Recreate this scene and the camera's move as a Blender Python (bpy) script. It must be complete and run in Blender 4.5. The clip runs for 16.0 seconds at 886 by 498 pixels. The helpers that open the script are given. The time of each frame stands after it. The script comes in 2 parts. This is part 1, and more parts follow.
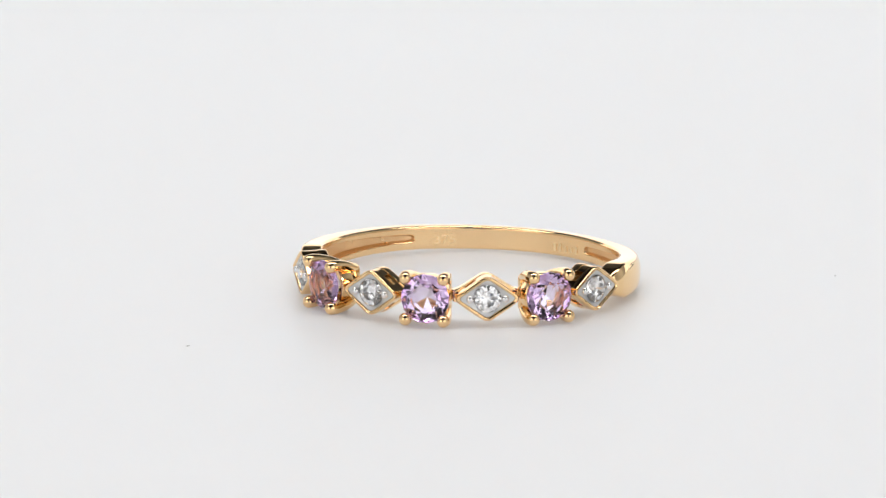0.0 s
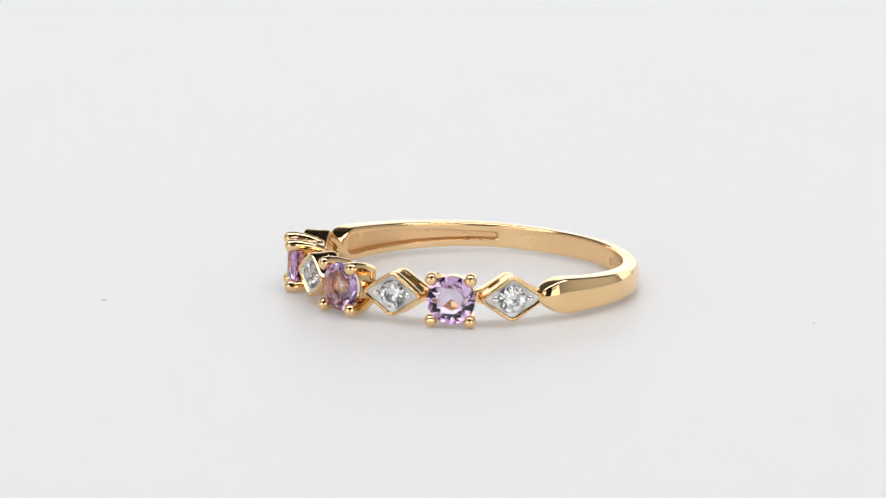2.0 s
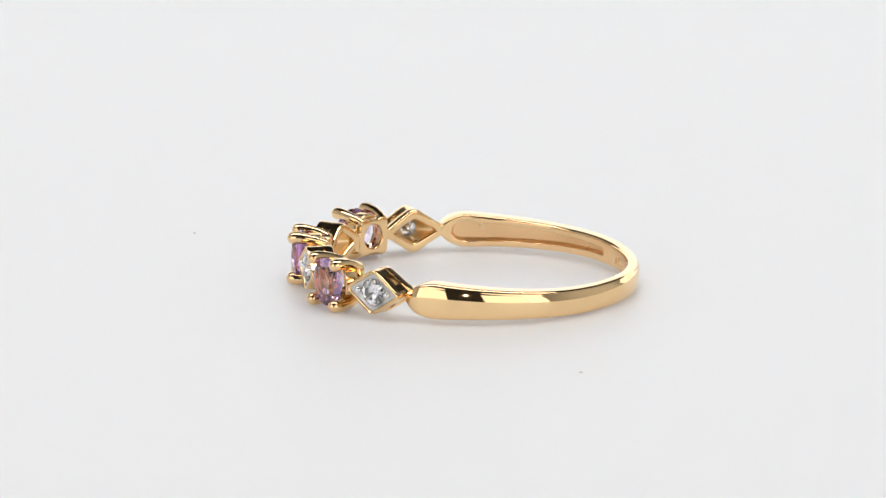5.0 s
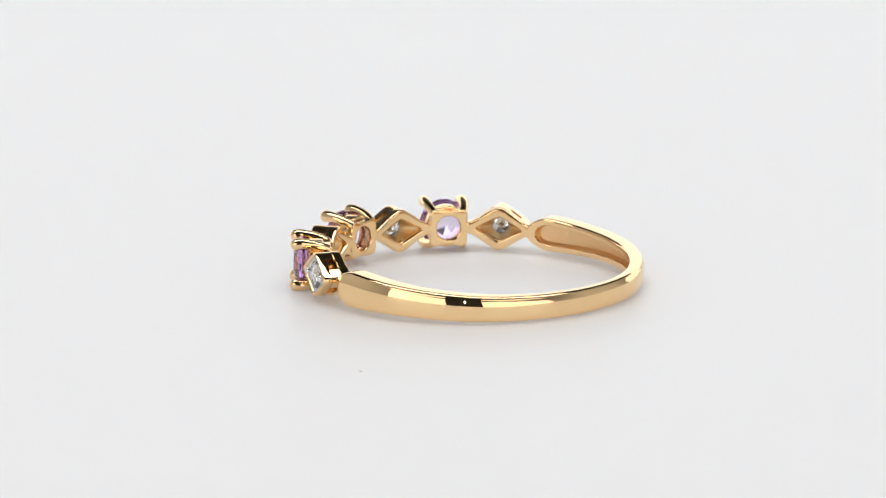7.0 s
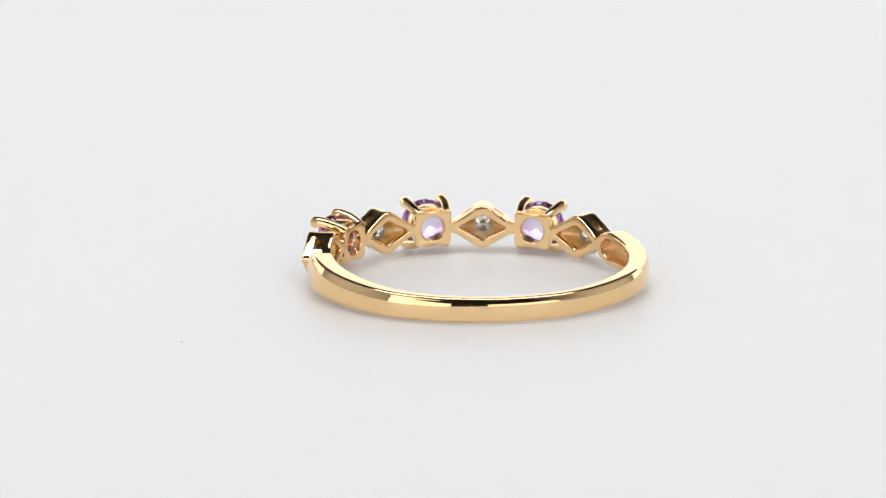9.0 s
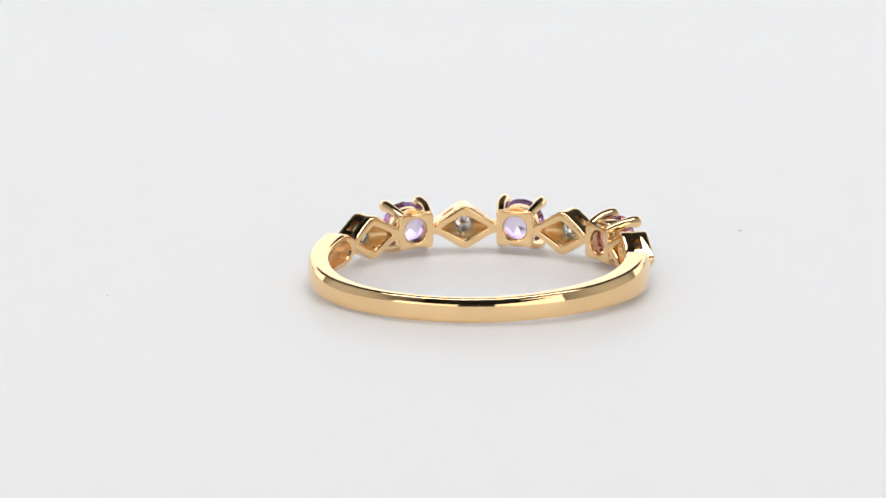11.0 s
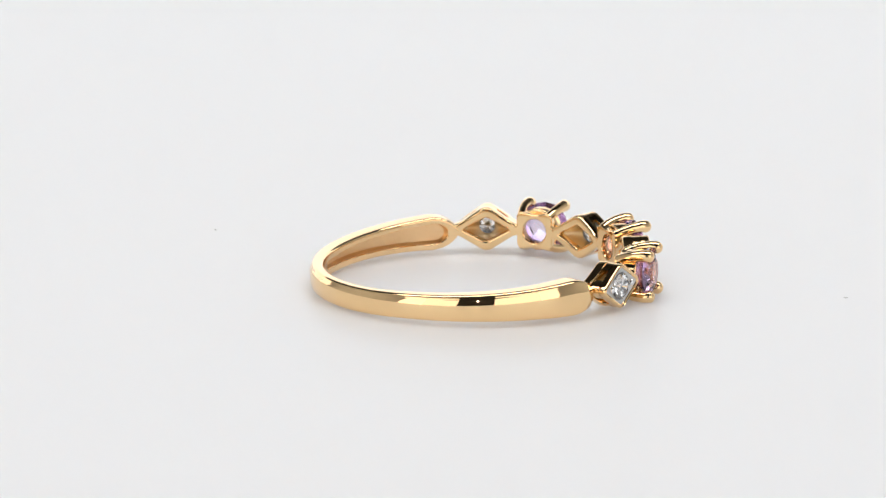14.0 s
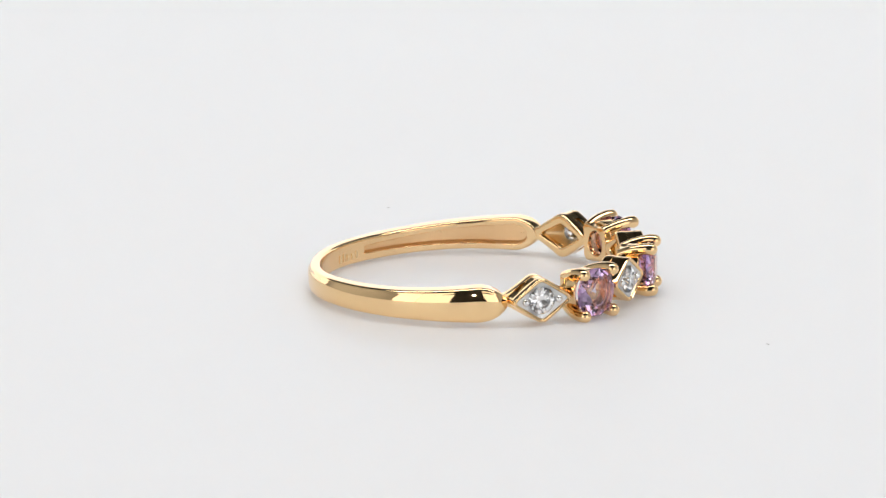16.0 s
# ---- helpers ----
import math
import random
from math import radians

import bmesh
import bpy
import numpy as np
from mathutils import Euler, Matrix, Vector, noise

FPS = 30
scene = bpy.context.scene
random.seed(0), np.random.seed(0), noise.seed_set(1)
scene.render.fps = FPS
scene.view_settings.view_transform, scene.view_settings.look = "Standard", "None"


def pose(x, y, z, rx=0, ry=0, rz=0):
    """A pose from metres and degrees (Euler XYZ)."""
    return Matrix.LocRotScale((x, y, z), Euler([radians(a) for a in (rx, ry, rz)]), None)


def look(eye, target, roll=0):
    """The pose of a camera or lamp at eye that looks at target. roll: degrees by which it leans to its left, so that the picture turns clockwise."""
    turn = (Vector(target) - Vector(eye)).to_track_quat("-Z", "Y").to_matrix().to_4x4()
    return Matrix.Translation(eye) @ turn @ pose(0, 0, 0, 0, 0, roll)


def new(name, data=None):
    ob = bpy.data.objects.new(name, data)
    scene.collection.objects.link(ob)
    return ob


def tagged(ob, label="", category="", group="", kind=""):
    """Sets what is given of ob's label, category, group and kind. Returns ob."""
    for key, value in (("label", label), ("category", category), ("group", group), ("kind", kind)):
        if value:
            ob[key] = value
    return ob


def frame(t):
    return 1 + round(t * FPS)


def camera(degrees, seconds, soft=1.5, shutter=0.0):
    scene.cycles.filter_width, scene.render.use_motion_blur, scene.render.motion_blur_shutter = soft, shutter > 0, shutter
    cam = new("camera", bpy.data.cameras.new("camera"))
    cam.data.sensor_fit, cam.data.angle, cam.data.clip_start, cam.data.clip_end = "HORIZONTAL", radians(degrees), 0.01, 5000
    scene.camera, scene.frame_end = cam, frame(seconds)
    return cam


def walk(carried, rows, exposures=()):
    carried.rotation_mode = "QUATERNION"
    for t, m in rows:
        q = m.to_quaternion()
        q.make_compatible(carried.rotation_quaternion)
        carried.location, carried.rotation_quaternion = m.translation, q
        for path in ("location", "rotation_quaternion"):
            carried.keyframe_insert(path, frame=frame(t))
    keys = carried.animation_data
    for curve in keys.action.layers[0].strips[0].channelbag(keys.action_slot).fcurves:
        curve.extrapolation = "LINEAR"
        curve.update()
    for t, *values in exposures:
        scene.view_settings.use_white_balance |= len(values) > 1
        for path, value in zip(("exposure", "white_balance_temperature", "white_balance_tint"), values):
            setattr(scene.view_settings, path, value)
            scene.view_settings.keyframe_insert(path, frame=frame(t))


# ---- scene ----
# A gold ring with amethysts and diamonds turns on a white photo turntable before a still macro camera.
# Shapes are written in millimetres and scaled to metres when they become meshes.
MM = 0.001
EYE = (-1.81, -352.65, 84.04)
PITCH = 13.063
TURN_START, TURN_RATE = -13.82, 16.457     # degrees, degrees per second (clockwise from above)

cam = camera(8.153, 16.0, soft=1.4)
cam.data.dof.use_dof = True
cam.data.dof.focus_distance = 0.3535
cam.data.dof.aperture_fstop = 250
STAND = pose(EYE[0] * MM, EYE[1] * MM, EYE[2] * MM, 90 - PITCH, 0, 0)
walk(cam, [(0.0, STAND), (16.0, STAND)])

# ---- world, lamps, exposure ----
world = bpy.data.worlds.new("studio_world")
scene.world = world
world.use_nodes = True
world.node_tree.nodes["Background"].inputs[0].default_value = (0.9, 0.95, 1.0, 1)
world.node_tree.nodes["Background"].inputs[1].default_value = 0.05
scene.view_settings.exposure = 0.01


def area(name, eye, target, width, height, radiance, colour):
    """A rectangular lamp of the given radiance that faces target."""
    data = bpy.data.lights.new(name, "AREA")
    data.shape, data.size, data.size_y = "RECTANGLE", width, height
    data.energy, data.color = radiance * math.pi * width * height, colour
    ob = new(name, data)
    ob.matrix_basis = look(eye, target)
    return ob


def around(azimuth, elevation, distance):
    """A point seen from the ring at that azimuth (0 is towards the camera, positive to its right)."""
    a, e = radians(azimuth), radians(elevation)
    return (distance * math.sin(a) * math.cos(e), -distance * math.cos(a) * math.cos(e), distance * math.sin(e))


PANELS = {
    "left": (around(-37.5, 16.5, 0.46), 0.335, 0.27, 1.5),
    "right": (around(31.5, 16.5, 0.46), 0.375, 0.27, 1.5),
    "rear": ((0.0, 0.42, 0.113), 1.20, 0.218, 1.3),
    "top": ((0.0, 0.0, 0.60), 0.95, 0.17, 6.3),
}
for side, (eye, w, h, radiance) in PANELS.items():
    area("softbox_lamp", eye, (0, 0, 0.0) if side == "top" else (0, 0, eye[2]), w, h, radiance, (1.0, 0.99, 0.98) if side != "rear" else (0.95, 0.98, 1.0))
area("camera_led", around(-3, 22.8, 0.40), (0, 0, 0), 0.007, 0.007, 420.0, (1, 1, 1))


# ---- materials ----
def material(name, colour, rough=0.5, metal=0.0, **more):
    """A Principled material; returns it, its nodes, its links and the shader node."""
    m = bpy.data.materials.new(name)
    m.use_nodes = True
    nodes, links = m.node_tree.nodes, m.node_tree.links
    b = nodes["Principled BSDF"]
    b.inputs["Base Color"].default_value = (*colour, 1)
    b.inputs["Roughness"].default_value = rough
    b.inputs["Metallic"].default_value = metal
    for key, value in more.items():
        b.inputs[key.replace("_", " ")].default_value = value
    return m, nodes, links, b


def vary(nodes, links, socket, scale, low, high, detail=3.0):
    """Drives a number of the shader with noise at the given scale (per metre)."""
    pos = nodes.new("ShaderNodeTexCoord")
    n = nodes.new("ShaderNodeTexNoise")
    n.inputs["Scale"].default_value, n.inputs["Detail"].default_value = scale, detail
    r = nodes.new("ShaderNodeMapRange")
    r.inputs["From Min"].default_value, r.inputs["From Max"].default_value = 0.3, 0.7
    r.inputs["To Min"].default_value, r.inputs["To Max"].default_value = low, high
    links.new(pos.outputs["Object"], n.inputs["Vector"])
    links.new(n.outputs["Fac"], r.inputs["Value"])
    links.new(r.outputs["Result"], socket)


def relief(nodes, links, shader, scale, distance, strength, detail=2.0):
    """Fine bump from noise at the given scale (per metre)."""
    pos = nodes.new("ShaderNodeTexCoord")
    n = nodes.new("ShaderNodeTexNoise")
    n.inputs["Scale"].default_value, n.inputs["Detail"].default_value = scale, detail
    b = nodes.new("ShaderNodeBump")
    b.inputs["Strength"].default_value, b.inputs["Distance"].default_value = strength, distance
    links.new(pos.outputs["Object"], n.inputs["Vector"])
    links.new(n.outputs["Fac"], b.inputs["Height"])
    links.new(b.outputs["Normal"], shader.inputs["Normal"])


def make_gold(name, colour, low, high, bump, grain=1500):
    m, n, l, b = material(name, colour, 0.1, 1.0)
    vary(n, l, b.inputs["Roughness"], 900, low, high)
    relief(n, l, b, grain, 0.00002 if grain < 3000 else 0.00005, bump)
    return m


GOLD = make_gold("polished_gold", (0.94, 0.665, 0.355), 0.02, 0.06, 0.10)
GOLD_CAST = make_gold("cast_gold", (0.88, 0.605, 0.335), 0.26, 0.42, 0.45, 6000)
GOLD_SATIN = make_gold("satin_gold", (0.93, 0.655, 0.36), 0.11, 0.19, 0.3)
GOLD_MARK = make_gold("struck_gold", (0.95, 0.73, 0.44), 0.30, 0.42, 0.5)
RHODIUM = make_gold("rhodium_plate", (0.66, 0.655, 0.65), 0.24, 0.50, 0.5, 4500)
RHODIUM_BRIGHT = make_gold("polished_rhodium", (0.80, 0.80, 0.81), 0.06, 0.12, 0.1)

# transmitted light painted in: purple round the girdle, paler towards table and culet
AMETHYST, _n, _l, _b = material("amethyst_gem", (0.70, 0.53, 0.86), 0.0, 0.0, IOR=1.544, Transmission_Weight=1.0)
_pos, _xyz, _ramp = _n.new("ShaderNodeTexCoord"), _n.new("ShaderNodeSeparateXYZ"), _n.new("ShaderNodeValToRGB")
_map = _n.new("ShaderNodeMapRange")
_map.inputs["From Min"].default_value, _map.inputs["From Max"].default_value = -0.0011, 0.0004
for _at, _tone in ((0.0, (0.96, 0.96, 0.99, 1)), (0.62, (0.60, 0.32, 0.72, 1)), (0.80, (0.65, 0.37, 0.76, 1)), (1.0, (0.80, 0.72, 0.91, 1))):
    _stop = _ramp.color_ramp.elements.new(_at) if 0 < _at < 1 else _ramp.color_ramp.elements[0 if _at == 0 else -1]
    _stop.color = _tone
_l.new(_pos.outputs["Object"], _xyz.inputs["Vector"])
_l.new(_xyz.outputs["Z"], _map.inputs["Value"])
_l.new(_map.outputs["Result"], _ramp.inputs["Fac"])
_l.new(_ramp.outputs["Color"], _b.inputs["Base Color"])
DIAMOND, _n, _l, _b = material("diamond_gem", (0.99, 0.99, 1.0), 0.03, 0.0, IOR=2.417, Transmission_Weight=1.0)

ACRYLIC, _n, _l, _b = material("white_acrylic", (0.86, 0.86, 0.87), 0.4, 0.0, IOR=1.49, Subsurface_Weight=0.85, Subsurface_Scale=0.006, Subsurface_Radius=(1.0, 0.95, 0.9))
vary(_n, _l, _b.inputs["Roughness"], 2500, 0.40, 0.46)
WALL_WHITE, _n, _l, _b = material("white_wall_paint", (0.80, 0.80, 0.80), 0.7)
relief(_n, _l, _b, 300, 0.0005, 0.2)
WALL_PALE, _n, _l, _b = material("off_white_wall_paint", (0.78, 0.77, 0.76), 0.7)
relief(_n, _l, _b, 300, 0.0005, 0.2)
WALL_MID, _n, _l, _b = material("mid_grey_paint", (0.20, 0.20, 0.20), 0.7)
relief(_n, _l, _b, 300, 0.0005, 0.2)
WALL_DARK, _n, _l, _b = material("black_cloth", (0.045, 0.043, 0.042), 0.9)
relief(_n, _l, _b, 600, 0.0005, 0.3)
DUST, _n, _l, _b = material("grey_dust", (0.55, 0.54, 0.53), 0.9)
vary(_n, _l, _b.inputs["Roughness"], 5000, 0.8, 1.0)


# ---- mesh helpers ----
def mesh_of(name, bm, mat, smooth=True, angle=35.0):
    """A mesh in metres from a bmesh in millimetres, smooth but for edges sharper than angle."""
    bmesh.ops.recalc_face_normals(bm, faces=bm.faces[:])
    for f in bm.faces:
        f.smooth = smooth
    if smooth:
        for e in bm.edges:
            if len(e.link_faces) == 2:
                e.smooth = e.calc_face_angle(0) < radians(angle)
    bmesh.ops.scale(bm, vec=(MM, MM, MM), verts=bm.verts[:])
    me = bpy.data.meshes.new(name)
    bm.to_mesh(me)
    bm.free()
    me.materials.append(mat)
    return me


def put(name, me, parent, label="", m=None):
    """A mesh object under parent."""
    ob = new(name, me)
    ob.parent = parent
    if m is not None:
        ob.matrix_basis = m
    return tagged(ob, label) if label else ob


def loops(bm, rows, closed_rows=True, closed_ring=True, caps=False):
    """Quads between successive rings of points."""
    vs = [[bm.verts.new(p) for p in row] for row in rows]
    n = len(vs[0])
    for i in range(len(vs) if closed_rows else len(vs) - 1):
        a, b = vs[i], vs[(i + 1) % len(vs)]
        for j in range(n if closed_ring else n - 1):
            k = (j + 1) % n
            bm.faces.new((a[j], b[j], b[k], a[k]))
    if caps:
        bm.faces.new(vs[0])
        bm.faces.new(vs[-1][::-1])
    return vs


def block(bm, lo, hi, bevel=0.0):
    made = bmesh.ops.create_cube(bm, size=1.0)["verts"]
    for v in made:
        v.co = [l + (c + 0.5) * (h - l) for c, l, h in zip(v.co, lo, hi)]
    if bevel:
        edges = {e for v in made for e in v.link_edges}
        bmesh.ops.bevel(bm, geom=list(edges), offset=bevel, segments=2, affect="EDGES")


# ---- the studio ----
def wall(name, lo, hi, mat, label):
    bm = bmesh.new()
    block(bm, lo, hi)
    ob = new(name, mesh_of(name, bm, mat, smooth=False))
    return tagged(ob, label, "wall" if "wall" in name else name.split("_")[0], kind="structure")


wall("floor", (-720, -820, -50), (720, 720, -15), WALL_WHITE, "white painted bench under the turntable")
wall("wall_north", (-720, 700, -15), (720, 720, 900), WALL_MID, "mid grey studio wall behind the turntable")
wall("wall_west", (-720, -800, -15), (-700, 700, 900), WALL_PALE, "plain off-white studio wall at the side")
wall("wall_east", (700, -800, -15), (720, 700, 900), WALL_PALE, "plain off-white studio wall at the side")
wall("wall_south", (-720, -820, -15), (720, -800, 900), WALL_DARK, "black cloth wall behind the camera")
wall("ceiling", (-720, -820, 900), (720, 720, 920), WALL_DARK, "dark matt studio ceiling")


def build_turntable():
    bm = bmesh.new()
    n = 128
    section = [(0.0, -15.0), (148.5, -15.0), (150, -13.5), (150, -1.5), (149.6, -0.5), (148.6, 0.0), (60, 0.0)]
    rows = []
    for r, z in section[1:]:
        rows.append([(r * math.cos(2 * math.pi * i / n), r * math.sin(2 * math.pi * i / n), z) for i in range(n)])
    loops(bm, rows, closed_rows=False, caps=True)
    ob = new("turntable", mesh_of("turntable", bm, ACRYLIC))
    return tagged(ob, "round white satin acrylic photo turntable, turning slowly", "turntable")


turntable = build_turntable()


def smooth01(x):
    x = min(1.0, max(0.0, x))
    return x * x * (3 - 2 * x)


# ---- gem cuts ----
def brilliant(radius, crown, pavilion, table=0.57, mid=0.79, low=0.25, girdle=0.04, bulge=0.0):
    """A round brilliant: table up along z, girdle at z = 0, culet below; a bulge steepens the outer pavilion."""
    bm = bmesh.new()

    def ring(n, r, z, shift=0.0):
        return [bm.verts.new((r * math.cos(2 * math.pi * (i + shift) / n), r * math.sin(2 * math.pi * (i + shift) / n), z)) for i in range(n)]

    c = math.cos(math.pi / 8)
    g = girdle * radius
    top = ring(8, table * radius, crown)
    kite = ring(8, mid * radius, g + (crown - g) * (1 - (mid * c - table) / (1 - table)), 0.5)
    upper = ring(16, radius, g)
    lower = ring(16, radius, -g)
    deep = ring(8, low * radius, -g - (pavilion - g) * (1 - low * c) - bulge, 0.5)
    culet = bm.verts.new((0, 0, -pavilion))
    bm.faces.new(top)
    for k in range(8):
        j = (k + 1) % 8
        bm.faces.new((top[k], kite[k], top[j]))
        bm.faces.new((top[k], kite[k - 1], upper[2 * k], kite[k]))
        bm.faces.new((kite[k], upper[2 * k], upper[2 * k + 1]))
        bm.faces.new((kite[k], upper[2 * k + 1], upper[(2 * k + 2) % 16]))
        bm.faces.new((deep[k], lower[2 * k + 1], lower[2 * k]))
        bm.faces.new((deep[k], lower[(2 * k + 2) % 16], lower[2 * k + 1]))
        if bulge:
            bm.faces.new((culet, deep[k], deep[k - 1]))
            bm.faces.new((deep[k], lower[2 * k], deep[k - 1]))
        else:
            bm.faces.new((culet, deep[k], lower[2 * k], deep[k - 1]))
    for i in range(16):
        j = (i + 1) % 16
        bm.faces.new((upper[i], lower[i], lower[j], upper[j]))
    return bm


# ---- ring pieces: u along the band, v across it, w out from the ring's axis ----
R_IN = 8.6


def seat(theta):
    """The pose of a setting at angle theta of the ring; its own axes are u, v, w."""
    a = radians(theta)
    return Matrix(((math.cos(a), 0, math.sin(a), 0), (math.sin(a), 0, -math.cos(a), 0), (0, 1, 0, 0), (0, 0, 0, 1)))


def bent(u, v, w):
    """Bends a point so that the level w lies on a cylinder about the ring's axis."""
    return (u, v, math.sqrt(max(w * w - u * u, 0)))


def lozenge(w, h, n=64, e=0.13, swell=0.0):
    """A lozenge outline with straight or slightly swelling sides and rounded corners; corners fall on every n/4th point."""
    tips = [Vector((w, 0)), Vector((0, h)), Vector((-w, 0)), Vector((0, -h))]
    out = []
    for i in range(n):
        q, f = divmod(i, n // 4)
        f /= n / 4
        if f < e or f > 1 - e:
            k = q if f < e else (q + 1) % 4
            s = 0.5 + 0.5 * (f / e if f < e else (f - 1) / e)
            a, c, b = tips[k].lerp(tips[k - 1], e), tips[k], tips[k].lerp(tips[(k + 1) % 4], e)
            p = a * (1 - s) ** 2 + c * 2 * s * (1 - s) + b * s ** 2
        else:
            p = tips[q].lerp(tips[(q + 1) % 4], f)
        k = 1 + swell * 4 * f * (1 - f)
        out.append((p.x * k, p.y * k))
    return out


def necked(outline, h):
    """An outline whose pointed ends flow into necks of half-height h."""
    return [(x, math.copysign(0.5 * (abs(y) + h + math.sqrt((abs(y) - h) ** 2 + 0.03)), y) if abs(y) > 1e-6 else 0.0) for x, y in outline]


def circle(r, n=64):
    return [(r * math.cos(2 * math.pi * i / n), r * math.sin(2 * math.pi * i / n)) for i in range(n)]


def frame_ring(outer, inner, w0, w1, chamfer=0.05, curve=True, top_inner=None, flush=0):
    """A closed frame between two outlines and two levels, with softened edges; flush: 1 keeps the upper outer edge square, -1 the lower one."""
    bm = bmesh.new()
    rows = []
    for (ox, oy), (ix, iy) in zip(outer, inner):
        d = math.hypot(ox - ix, oy - iy)
        f = min(0.45, chamfer / max(d, 1e-6))
        lerp = lambda s: (ox + (ix - ox) * s, oy + (iy - oy) * s)
        ti = w1 if top_inner is None else top_inner
        pts = []
        for s0, sign, level, way in ((0, 1, w1, -1), (1, -1, ti, -1), (1, -1, w0, 1), (0, 1, w0, 1)):
            k = 0.06 if s0 == 0 and way == -flush else 1.0
            arc = [(s0 + sign * f * k * (1 - math.cos(radians(a))), level + way * chamfer * k * (1 - math.sin(radians(a)))) for a in (0, 22, 45, 68, 90)]
            pts += arc if (s0, way) in ((0, -1), (1, 1)) else arc[::-1]
        row = []
        for s, w in pts:
            u, v = lerp(s)
            row.append(bent(u, v, w) if curve else (u, v, w))
        rows.append(row)
    loops(bm, rows)
    return bm


def funnel(base, mouth, w0, w1, thick):
    """A thin-walled seat that narrows from an outline at w0 to one at w1."""
    bm = bmesh.new()
    rows = []
    for (bx, by), (mx, my) in zip(base, mouth):
        k = 1 + thick / math.hypot(mx, my)
        cut = lambda f: (bx + (mx - bx) * f, by + (my - by) * f)
        inner = [bent(*cut(f), w0 + (w1 - w0) * f ** 1.3) for f in (0, 0.35, 0.7, 0.9)] + [(mx, my, w1)]
        rows.append(inner + [(mx * k, my * k, w1 + thick)] + [(x * 1.03, y * 1.03, w + thick) for x, y, w in inner[3::-1]])
    loops(bm, rows)
    return bm


def strip_wall(line_out, line_in, w0, w1, curve0=True):
    """A short piece of side wall that follows an outline."""
    bm = bmesh.new()
    rows = []
    for (ox, oy), (ix, iy) in zip(line_out, line_in):
        rows.append([bent(ox, oy, w0), (ox, oy, w1), (ix, iy, w1), bent(ix, iy, w0)])
    loops(bm, rows, closed_rows=False, caps=True)
    return bm


def tube(path, radii, n=16, round_end=True):
    """A round bar along a path with the given radii and a domed end."""
    bm = bmesh.new()
    rows = []
    path = [Vector(p) for p in path]
    pts, rad = list(path), list(radii)
    if round_end:
        d = (path[-1] - path[-2]).normalized()
        for a in (20, 40, 58, 72, 84):
            pts.append(path[-1] + d * radii[-1] * math.sin(radians(a)))
            rad.append(radii[-1] * math.cos(radians(a)))
    for i, (p, r) in enumerate(zip(pts, rad)):
        d = (pts[min(i + 1, len(pts) - 1)] - pts[max(i - 1, 0)]).normalized()
        x = d.orthogonal().normalized() if i == 0 else (x - d * x.dot(d)).normalized()
        y = d.cross(x)
        rows.append([p + r * (x * math.cos(2 * math.pi * j / n) + y * math.sin(2 * math.pi * j / n)) for j in range(n)])
    loops(bm, rows, closed_rows=False, caps=True)
    return bm


def ball(r, squash=1.0):
    bm = bmesh.new()
    bmesh.ops.create_uvsphere(bm, u_segments=20, v_segments=12, radius=r)
    for v in bm.verts:
        v.co.z *= squash
    return bm


# ---- the shank ----
TIP = 71.0


def eased(t, at, values):
    """A smooth curve through a few values: linear pieces, averaged over a few degrees."""
    return float(np.mean([np.interp(t + d, at, values) for d in (-8, -4, 0, 4, 8)]))


def inner_radius(theta):
    return eased(abs(theta), (72, 110, 150, 180), (8.58, 8.70, 8.82, 8.84))


def sag(theta):
    """How far the band is bent below the plane of the stones, at a signed angle."""
    at = (-180, -157, -140, -124, -100, -72, 0, 72, 95, 110, 129, 146, 162, 180)
    return float(np.mean([np.interp((theta + d + 180) % 360 - 180, at, (0.27, 0.23, 0.13, 0.12, 0.10, 0.05, 0.0, 0.12, 0.18, 0.25, 0.34, 0.32, 0.29, 0.27)) for d in (-8, -4, 0, 4, 8)]))


def half_width(theta):
    """Half the band's width at an angle from the middle stone."""
    t = abs(theta)
    full = eased(t, (72, 80, 90, 107, 125, 150, 180), (1.06, 1.02, 0.92, 0.81, 0.74, 0.705, 0.70))
    if t < TIP + 10.5:
        f = (TIP + 10.5 - t) / 10.5
        full *= 0.20 + 0.80 * max(0.0, 1 - f ** 1.8) ** 0.72
    return full


def outer_radius(theta):
    t = abs(theta)
    r = eased(t, (72, 100, 125, 150, 180), (10.02, 9.97, 9.85, 9.66, 9.56))
    if t < TIP + 6:
        r -= 0.40 * ((TIP + 6 - t) / 6) ** 2
    return r


def hollow_depth(theta, z):
    """Depth of the scooped channel inside the band."""
    t = abs(theta)
    a, b = 75.0, 144.0
    k = math.pi / 180 * 9.0
    half = half_width(t) - 0.36 - 0.10 * smooth01((t - 100) / 45)
    lo, hi = a * k + half, b * k - half
    s = t * k
    dx = max(lo - s, s - hi, 0.0)
    d = math.hypot(dx, z) - half
    return 0.50 * smooth01(-d / 0.13) * (1 - 0.45 * smooth01((t - 105) / 40))


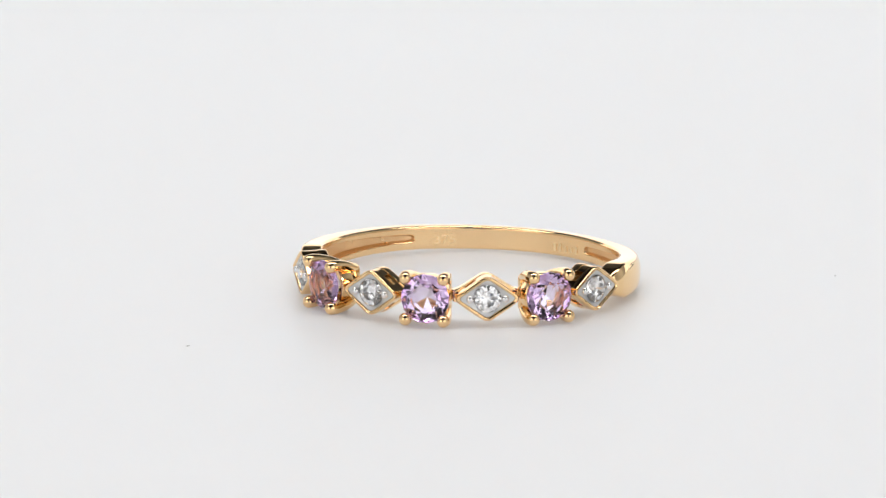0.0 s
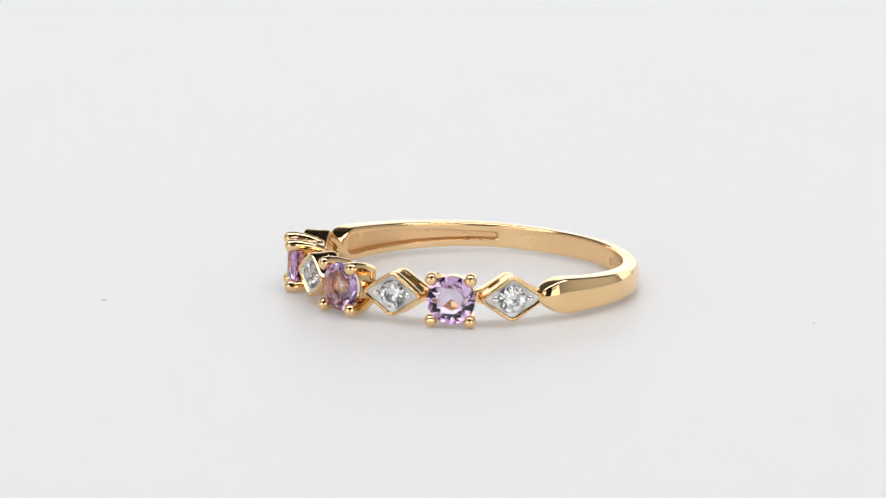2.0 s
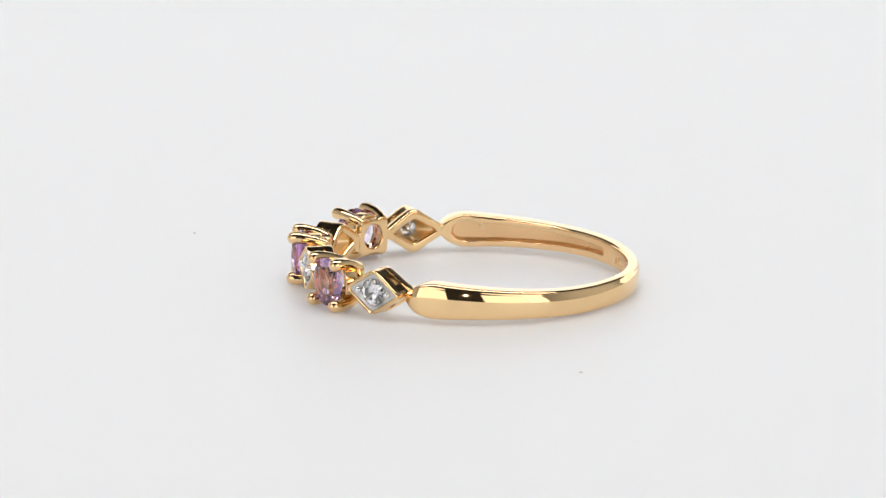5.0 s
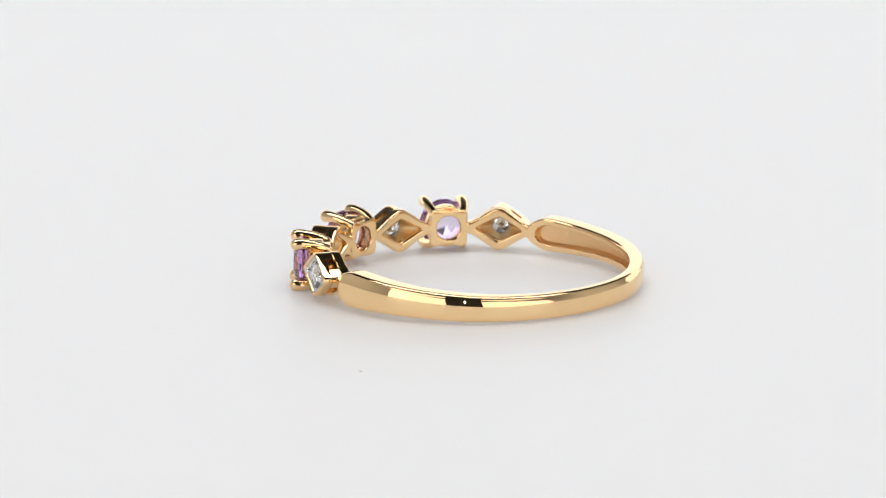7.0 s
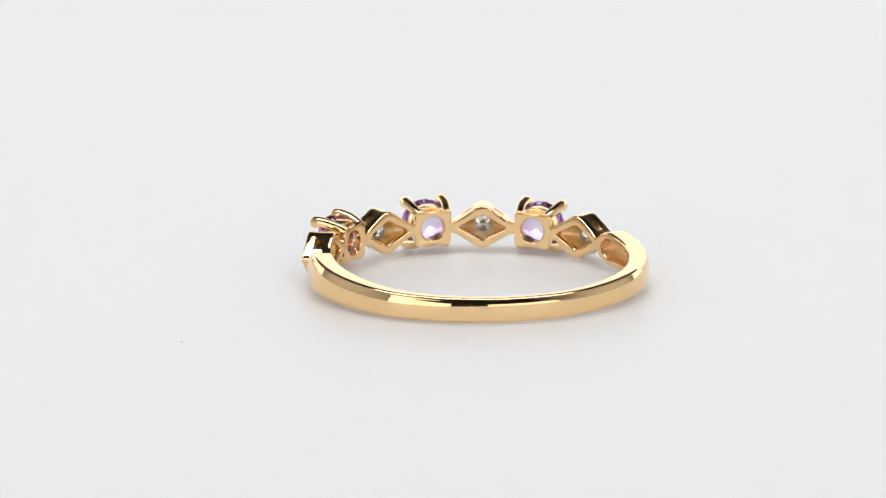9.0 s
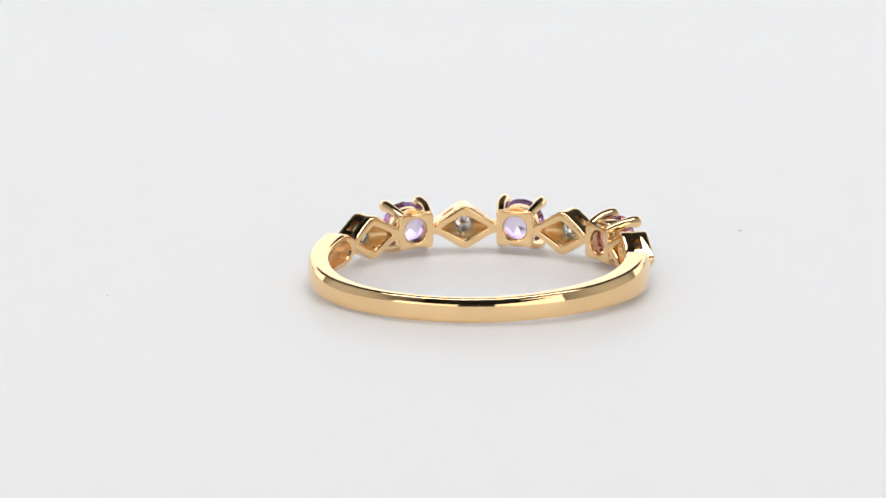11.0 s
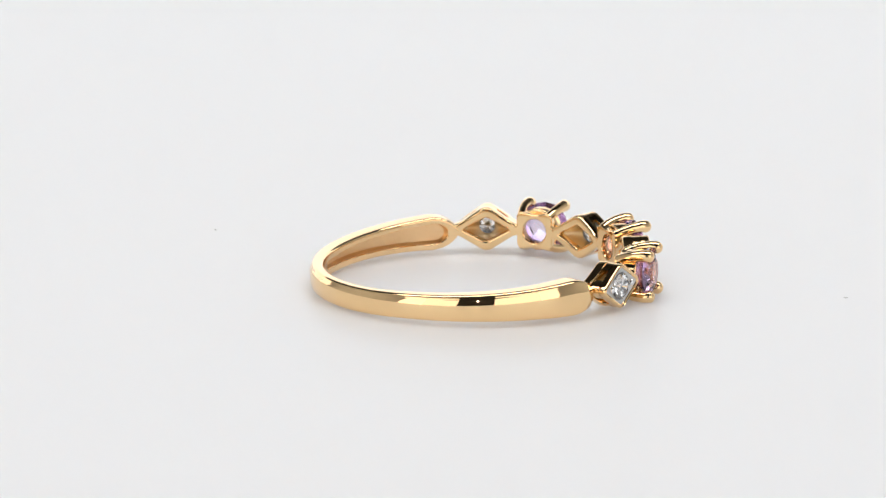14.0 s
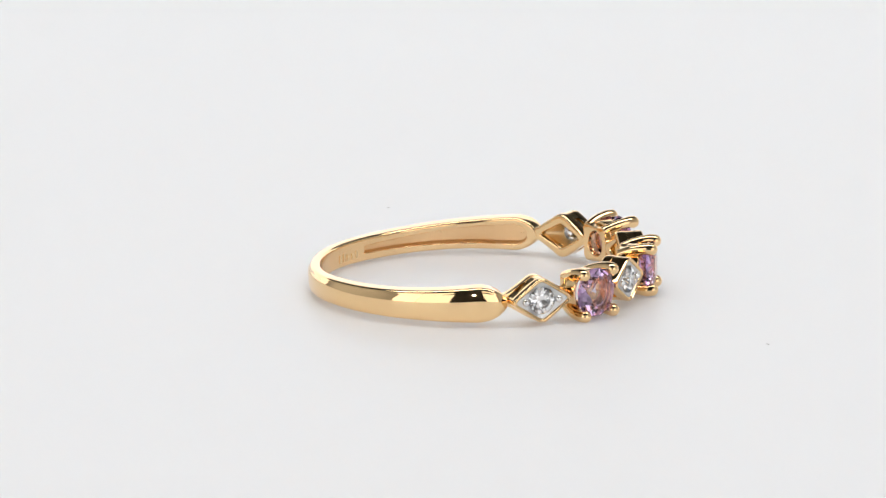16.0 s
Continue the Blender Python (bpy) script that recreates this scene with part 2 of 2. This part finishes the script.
def build_shank(parent):
    bm = bmesh.new()
    rows = []
    steps = 380
    for i in range(steps + 1):
        th = TIP + (360 - 2 * TIP) * i / steps
        t = th if th <= 180 else 360 - th
        hw, ro, ri = half_width(t), outer_radius(t), inner_radius(t)
        sec = []
        fil = min(0.17, hw * 0.3)
        inset = 0.17
        start = eased(t, (140, 156, 180), (0.06, 0.44, 0.50))     # the dome flattens at the back
        for j in range(25):                                  # outer face, bottom to top, domed
            s = -1 + 2 * j / 24
            roll = 0.175 * max(0.0, (s - start) / (1 - start)) ** 2.1 + 0.07 * max(0.0, -s) ** 3
            sec.append((ro - roll * min(hw, 0.95), s * (hw - fil)))
        edge, low = sec[-1][0], sec[0][0]
        for a in (25, 50, 75, 90):                           # upper outer edge
            sec.append((edge - fil * 1.2 * (1 - math.cos(radians(a))), hw - fil + fil * math.sin(radians(a))))
        for f in (0.5, 1.0):
            sec.append((sec[28][0] * (1 - f) + (ri + inset) * f, hw))
        for a in (15, 30, 45, 60, 75, 90):
            sec.append((ri + inset * (1 - math.sin(radians(a))), hw - inset * (1 - math.cos(radians(a)))))
        inner = hw - inset
        for j in range(1, 40):                               # inner face with its channel
            z = inner * (1 - 2 * j / 40)
            sec.append((ri + hollow_depth(t, z), z))
        for a in (90, 75, 60, 45, 30, 15):
            sec.append((ri + inset * (1 - math.sin(radians(a))), -hw + inset * (1 - math.cos(radians(a)))))
        for f in (1.0, 0.5):
            sec.append(((low - fil * 0.8) * (1 - f) + (ri + inset) * f, -hw))
        for a in (90, 75, 50, 25):
            sec.append((low - fil * 0.8 * (1 - math.cos(radians(a))), -hw + fil - fil * math.sin(radians(a))))
        an = radians(th)
        drop = sag(th)
        rows.append([(r * math.sin(an), -r * math.cos(an), z - drop) for r, z in sec])
    loops(bm, rows, closed_rows=False, caps=True)
    for f in bm.faces:                                       # the channel keeps its rough cast skin
        c = f.calc_center_median()
        th = math.degrees(math.atan2(c.x, -c.y))
        c.z += sag(th)
        th = abs(th)
        if math.hypot(c.x, c.y) < inner_radius(th) + 0.5 and hollow_depth(th, c.z) > 0.04 and abs(c.z) < half_width(th) - 0.1:
            f.material_index = 1
        elif math.hypot(c.x, c.y) < inner_radius(th) + 0.012:    # worn, satin inner face
            f.material_index = 2
    me = mesh_of("shank", bm, GOLD, angle=50)
    me.materials.append(GOLD_CAST)
    me.materials.append(GOLD_SATIN)
    return put("shank", me, parent, "plain polished yellow gold band, hollowed inside the shoulders")


def on_inside(theta, across, up, sink):
    """A point on the band's inner face; across runs to the right as one reads it."""
    a = radians(theta) - across / R_IN
    r = inner_radius(theta) - sink
    return (r * math.sin(a), -r * math.cos(a), up - sag(theta))


def build_marks(shank):
    curve = bpy.data.curves.new("fineness_mark", "FONT")
    curve.body, curve.size, curve.align_x, curve.align_y = "375", 0.78, "CENTER", "CENTER"
    curve.extrude = 0.03
    curve.resolution_u = 3
    holder = new("text_source", curve)
    me = bpy.data.meshes.new_from_object(holder.evaluated_get(bpy.context.evaluated_depsgraph_get()))
    bpy.data.objects.remove(holder)
    bm = bmesh.new()
    bm.from_mesh(me)
    bpy.data.meshes.remove(me)
    for v in bm.verts:
        v.co = on_inside(-155.5, v.co.x * 1.15 + 0.1, v.co.y - 0.13, v.co.z)
    put("fineness_mark", mesh_of("fineness_mark", bm, GOLD_MARK, smooth=False), shank, "stamped figures on the inner face")
    for k, (w, h) in enumerate(((0.20, 0.46), (0.14, 0.5), (0.15, 0.34), (0.12, 0.34), (0.14, 0.44))):
        bm = bmesh.new()
        block(bm, (-w / 2, -h / 2, -0.03), (w / 2, h / 2, 0.03))
        for v in bm.verts:
            v.co = on_inside(153.0, v.co.x + (k - 2) * 0.40 - 0.1, v.co.y - 0.18 + (h - 0.4) / 2, v.co.z)
        put("maker_mark", mesh_of("maker_mark", bm, GOLD_MARK, smooth=False), shank)


# ---- amethyst setting ----
def plate_outline(n=64):
    out = []
    for i in range(n):
        a = 2 * math.pi * i / n
        c, s = math.cos(a), math.sin(a)
        r = (abs(c) ** 7 + abs(s) ** 7) ** (-1 / 7) * 1.12
        lug = max(0.0, abs(math.sin(2 * a)) - 0.75) / 0.25
        r += 0.04 * lug
        dent = smooth01((abs(s) - 0.80) / 0.2)
        r -= 0.10 * dent
        side = smooth01((abs(c) - 0.95) / 0.05)
        r += 0.16 * side
        out.append((r * c, r * s))
    return out


A_PLATE = mesh_of("amethyst_setting", frame_ring(plate_outline(), circle(0.72), R_IN, 9.12, 0.11), GOLD)
A_RAIL = mesh_of("basket_rail", frame_ring(circle(1.27), circle(0.98), 9.05, 9.88, 0.12, curve=False, top_inner=9.70), GOLD)
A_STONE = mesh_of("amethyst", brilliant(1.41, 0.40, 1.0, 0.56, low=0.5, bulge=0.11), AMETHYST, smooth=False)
A_PRONGS = []
for _su in (-1, 1):
    for _sv in (-1, 1):
        _path = [(_su * x, _sv * y, z) for x, y, z in ((0.84, 0.88, 8.74), (0.97, 1.04, 9.15), (1.08, 1.17, 9.65), (1.14, 1.24, 10.28), (1.11, 1.20, 10.58))]
        A_PRONGS.append(mesh_of("prong", tube(_path, (0.28, 0.28, 0.30, 0.34, 0.37)), GOLD))


def build_amethyst(parent, theta, spin):
    ob = put("amethyst_setting", A_PLATE, parent, "four-prong gold basket holding a round amethyst", seat(theta))
    put("basket_rail", A_RAIL, ob)
    for me in A_PRONGS:
        put("prong", me, ob)
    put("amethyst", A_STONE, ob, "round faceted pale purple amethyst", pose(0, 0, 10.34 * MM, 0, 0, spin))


# ---- diamond setting ----
LOZ_OUT, LOZ_IN = lozenge(1.95, 1.39, e=0.17, swell=0.035), lozenge(1.66, 1.13)
D_BEZEL = mesh_of("diamond_setting", frame_ring(LOZ_OUT, LOZ_IN, 9.68, 10.20, 0.11, curve=False, top_inner=10.17, flush=-1), GOLD)
D_GALLERY = mesh_of("gallery", frame_ring(necked(lozenge(2.06, 1.41, e=0.17, swell=0.03), 0.29), lozenge(1.40, 0.74, e=0.10), R_IN, 9.20, 0.16, flush=1), GOLD)
D_PLATE = mesh_of("pave_plate", frame_ring(lozenge(1.665, 1.135), circle(0.74), 9.79, 10.11, 0.03, curve=False, top_inner=10.03), RHODIUM)
D_STONE = mesh_of("diamond", brilliant(0.79, 0.22, 0.68, 0.56), DIAMOND, smooth=False)
D_CONE = mesh_of("stone_seat", funnel(lozenge(1.39, 0.75), circle(0.47), 8.98, 9.64, 0.06), GOLD_MARK)
D_BEAD = mesh_of("bead", ball(0.22, 0.9), RHODIUM_BRIGHT)
D_POSTS = []
for _q in range(4):
    _ids = [(_q * 16 + k) % 64 for k in range(-6, 7)] if _q % 2 == 0 else [(_q * 16 + k) % 64 for k in range(-5, 6)]
    _o, _i = LOZ_OUT, lozenge(1.64, 1.06)
    D_POSTS.append(mesh_of("post", strip_wall([_o[k] for k in _ids], [_i[k] for k in _ids], 9.0, 9.72), GOLD))


def build_diamond(parent, theta, spin):
    ob = put("diamond_setting", D_BEZEL, parent, "lozenge gold frame set with a small diamond", seat(theta))
    put("gallery", D_GALLERY, ob)
    for me in D_POSTS:
        put("post", me, ob)
    put("stone_seat", D_CONE, ob)
    put("pave_plate", D_PLATE, ob, "white rhodium-plated bright-cut face")
    for s in (-1, 1):
        put("bead", D_BEAD, ob, "white metal grain bead", pose(s * 1.01 * MM, 0, 10.14 * MM))
    put("diamond", D_STONE, ob, "round brilliant colourless diamond", pose(0, 0, 10.08 * MM, 0, 0, spin))


def build_ring():
    ring = new("finger_ring")
    ring.empty_display_size = 0.005
    tagged(ring, "yellow gold ring with three amethysts and four small diamonds, lying flat", "ring")
    shank = build_shank(ring)
    build_marks(shank)
    for theta, spin in ((0, 6), (40.05, 21), (-40.05, -12)):
        build_amethyst(ring, theta, spin)
    for theta, spin in ((19.9, 5), (-19.9, 17), (59.85, -9), (-59.85, 30)):
        build_diamond(ring, theta, spin)
    return ring


finger_ring = build_ring()


# ---- dust on the platter ----
def build_speck(length, width):
    bm = bmesh.new()
    bmesh.ops.create_icosphere(bm, subdivisions=2, radius=1.0)
    for v in bm.verts:
        k = 1 + 0.3 * noise.noise(v.co * 2.0)
        v.co = (v.co.x * length / 2 * k, v.co.y * width / 2 * k, (v.co.z + 0.9) * width * 0.3)
    ob = new("dust_speck", mesh_of("dust_speck", bm, DUST))
    return tagged(ob, "tiny grey fleck of dust on the white turntable", "dust", "dust on the turntable")


SPECKS = [(build_speck(0.28, 0.10), -15.95, -14.7, 35), (build_speck(0.21, 0.09), 21.2, 2.8, 80)]

# the ring lies a little off the turntable's axis and leans on its thinner back
RING_OFF = (-0.277, 0.061)
RING_REST = pose(RING_OFF[0] * MM, RING_OFF[1] * MM, 1.329 * MM, -1.604, -0.28, 0)


def motions():
    times = [i * 0.5 for i in range(33)]
    # the drive runs a little unevenly, by less than a degree
    turn = lambda t: -TURN_RATE * t + float(np.interp(t, (0, 1, 2.5, 4, 6, 8, 9.5, 11.5, 13.5, 16), (-0.55, -0.2, 0.0, 0.5, 0.45, 0.35, 0.0, 0.0, -0.25, -0.2)))
    walk(turntable, [(t, pose(0, 0, 0, 0, 0, turn(t))) for t in times])
    walk(finger_ring, [(t, pose(0, 0, 0, 0, 0, TURN_START + turn(t)) @ RING_REST) for t in times])
    for ob, x, y, spin in SPECKS:
        walk(ob, [(t, pose(0, 0, 0, 0, 0, turn(t)) @ pose(x * MM, y * MM, 0, 0, 0, spin)) for t in times])


motions()
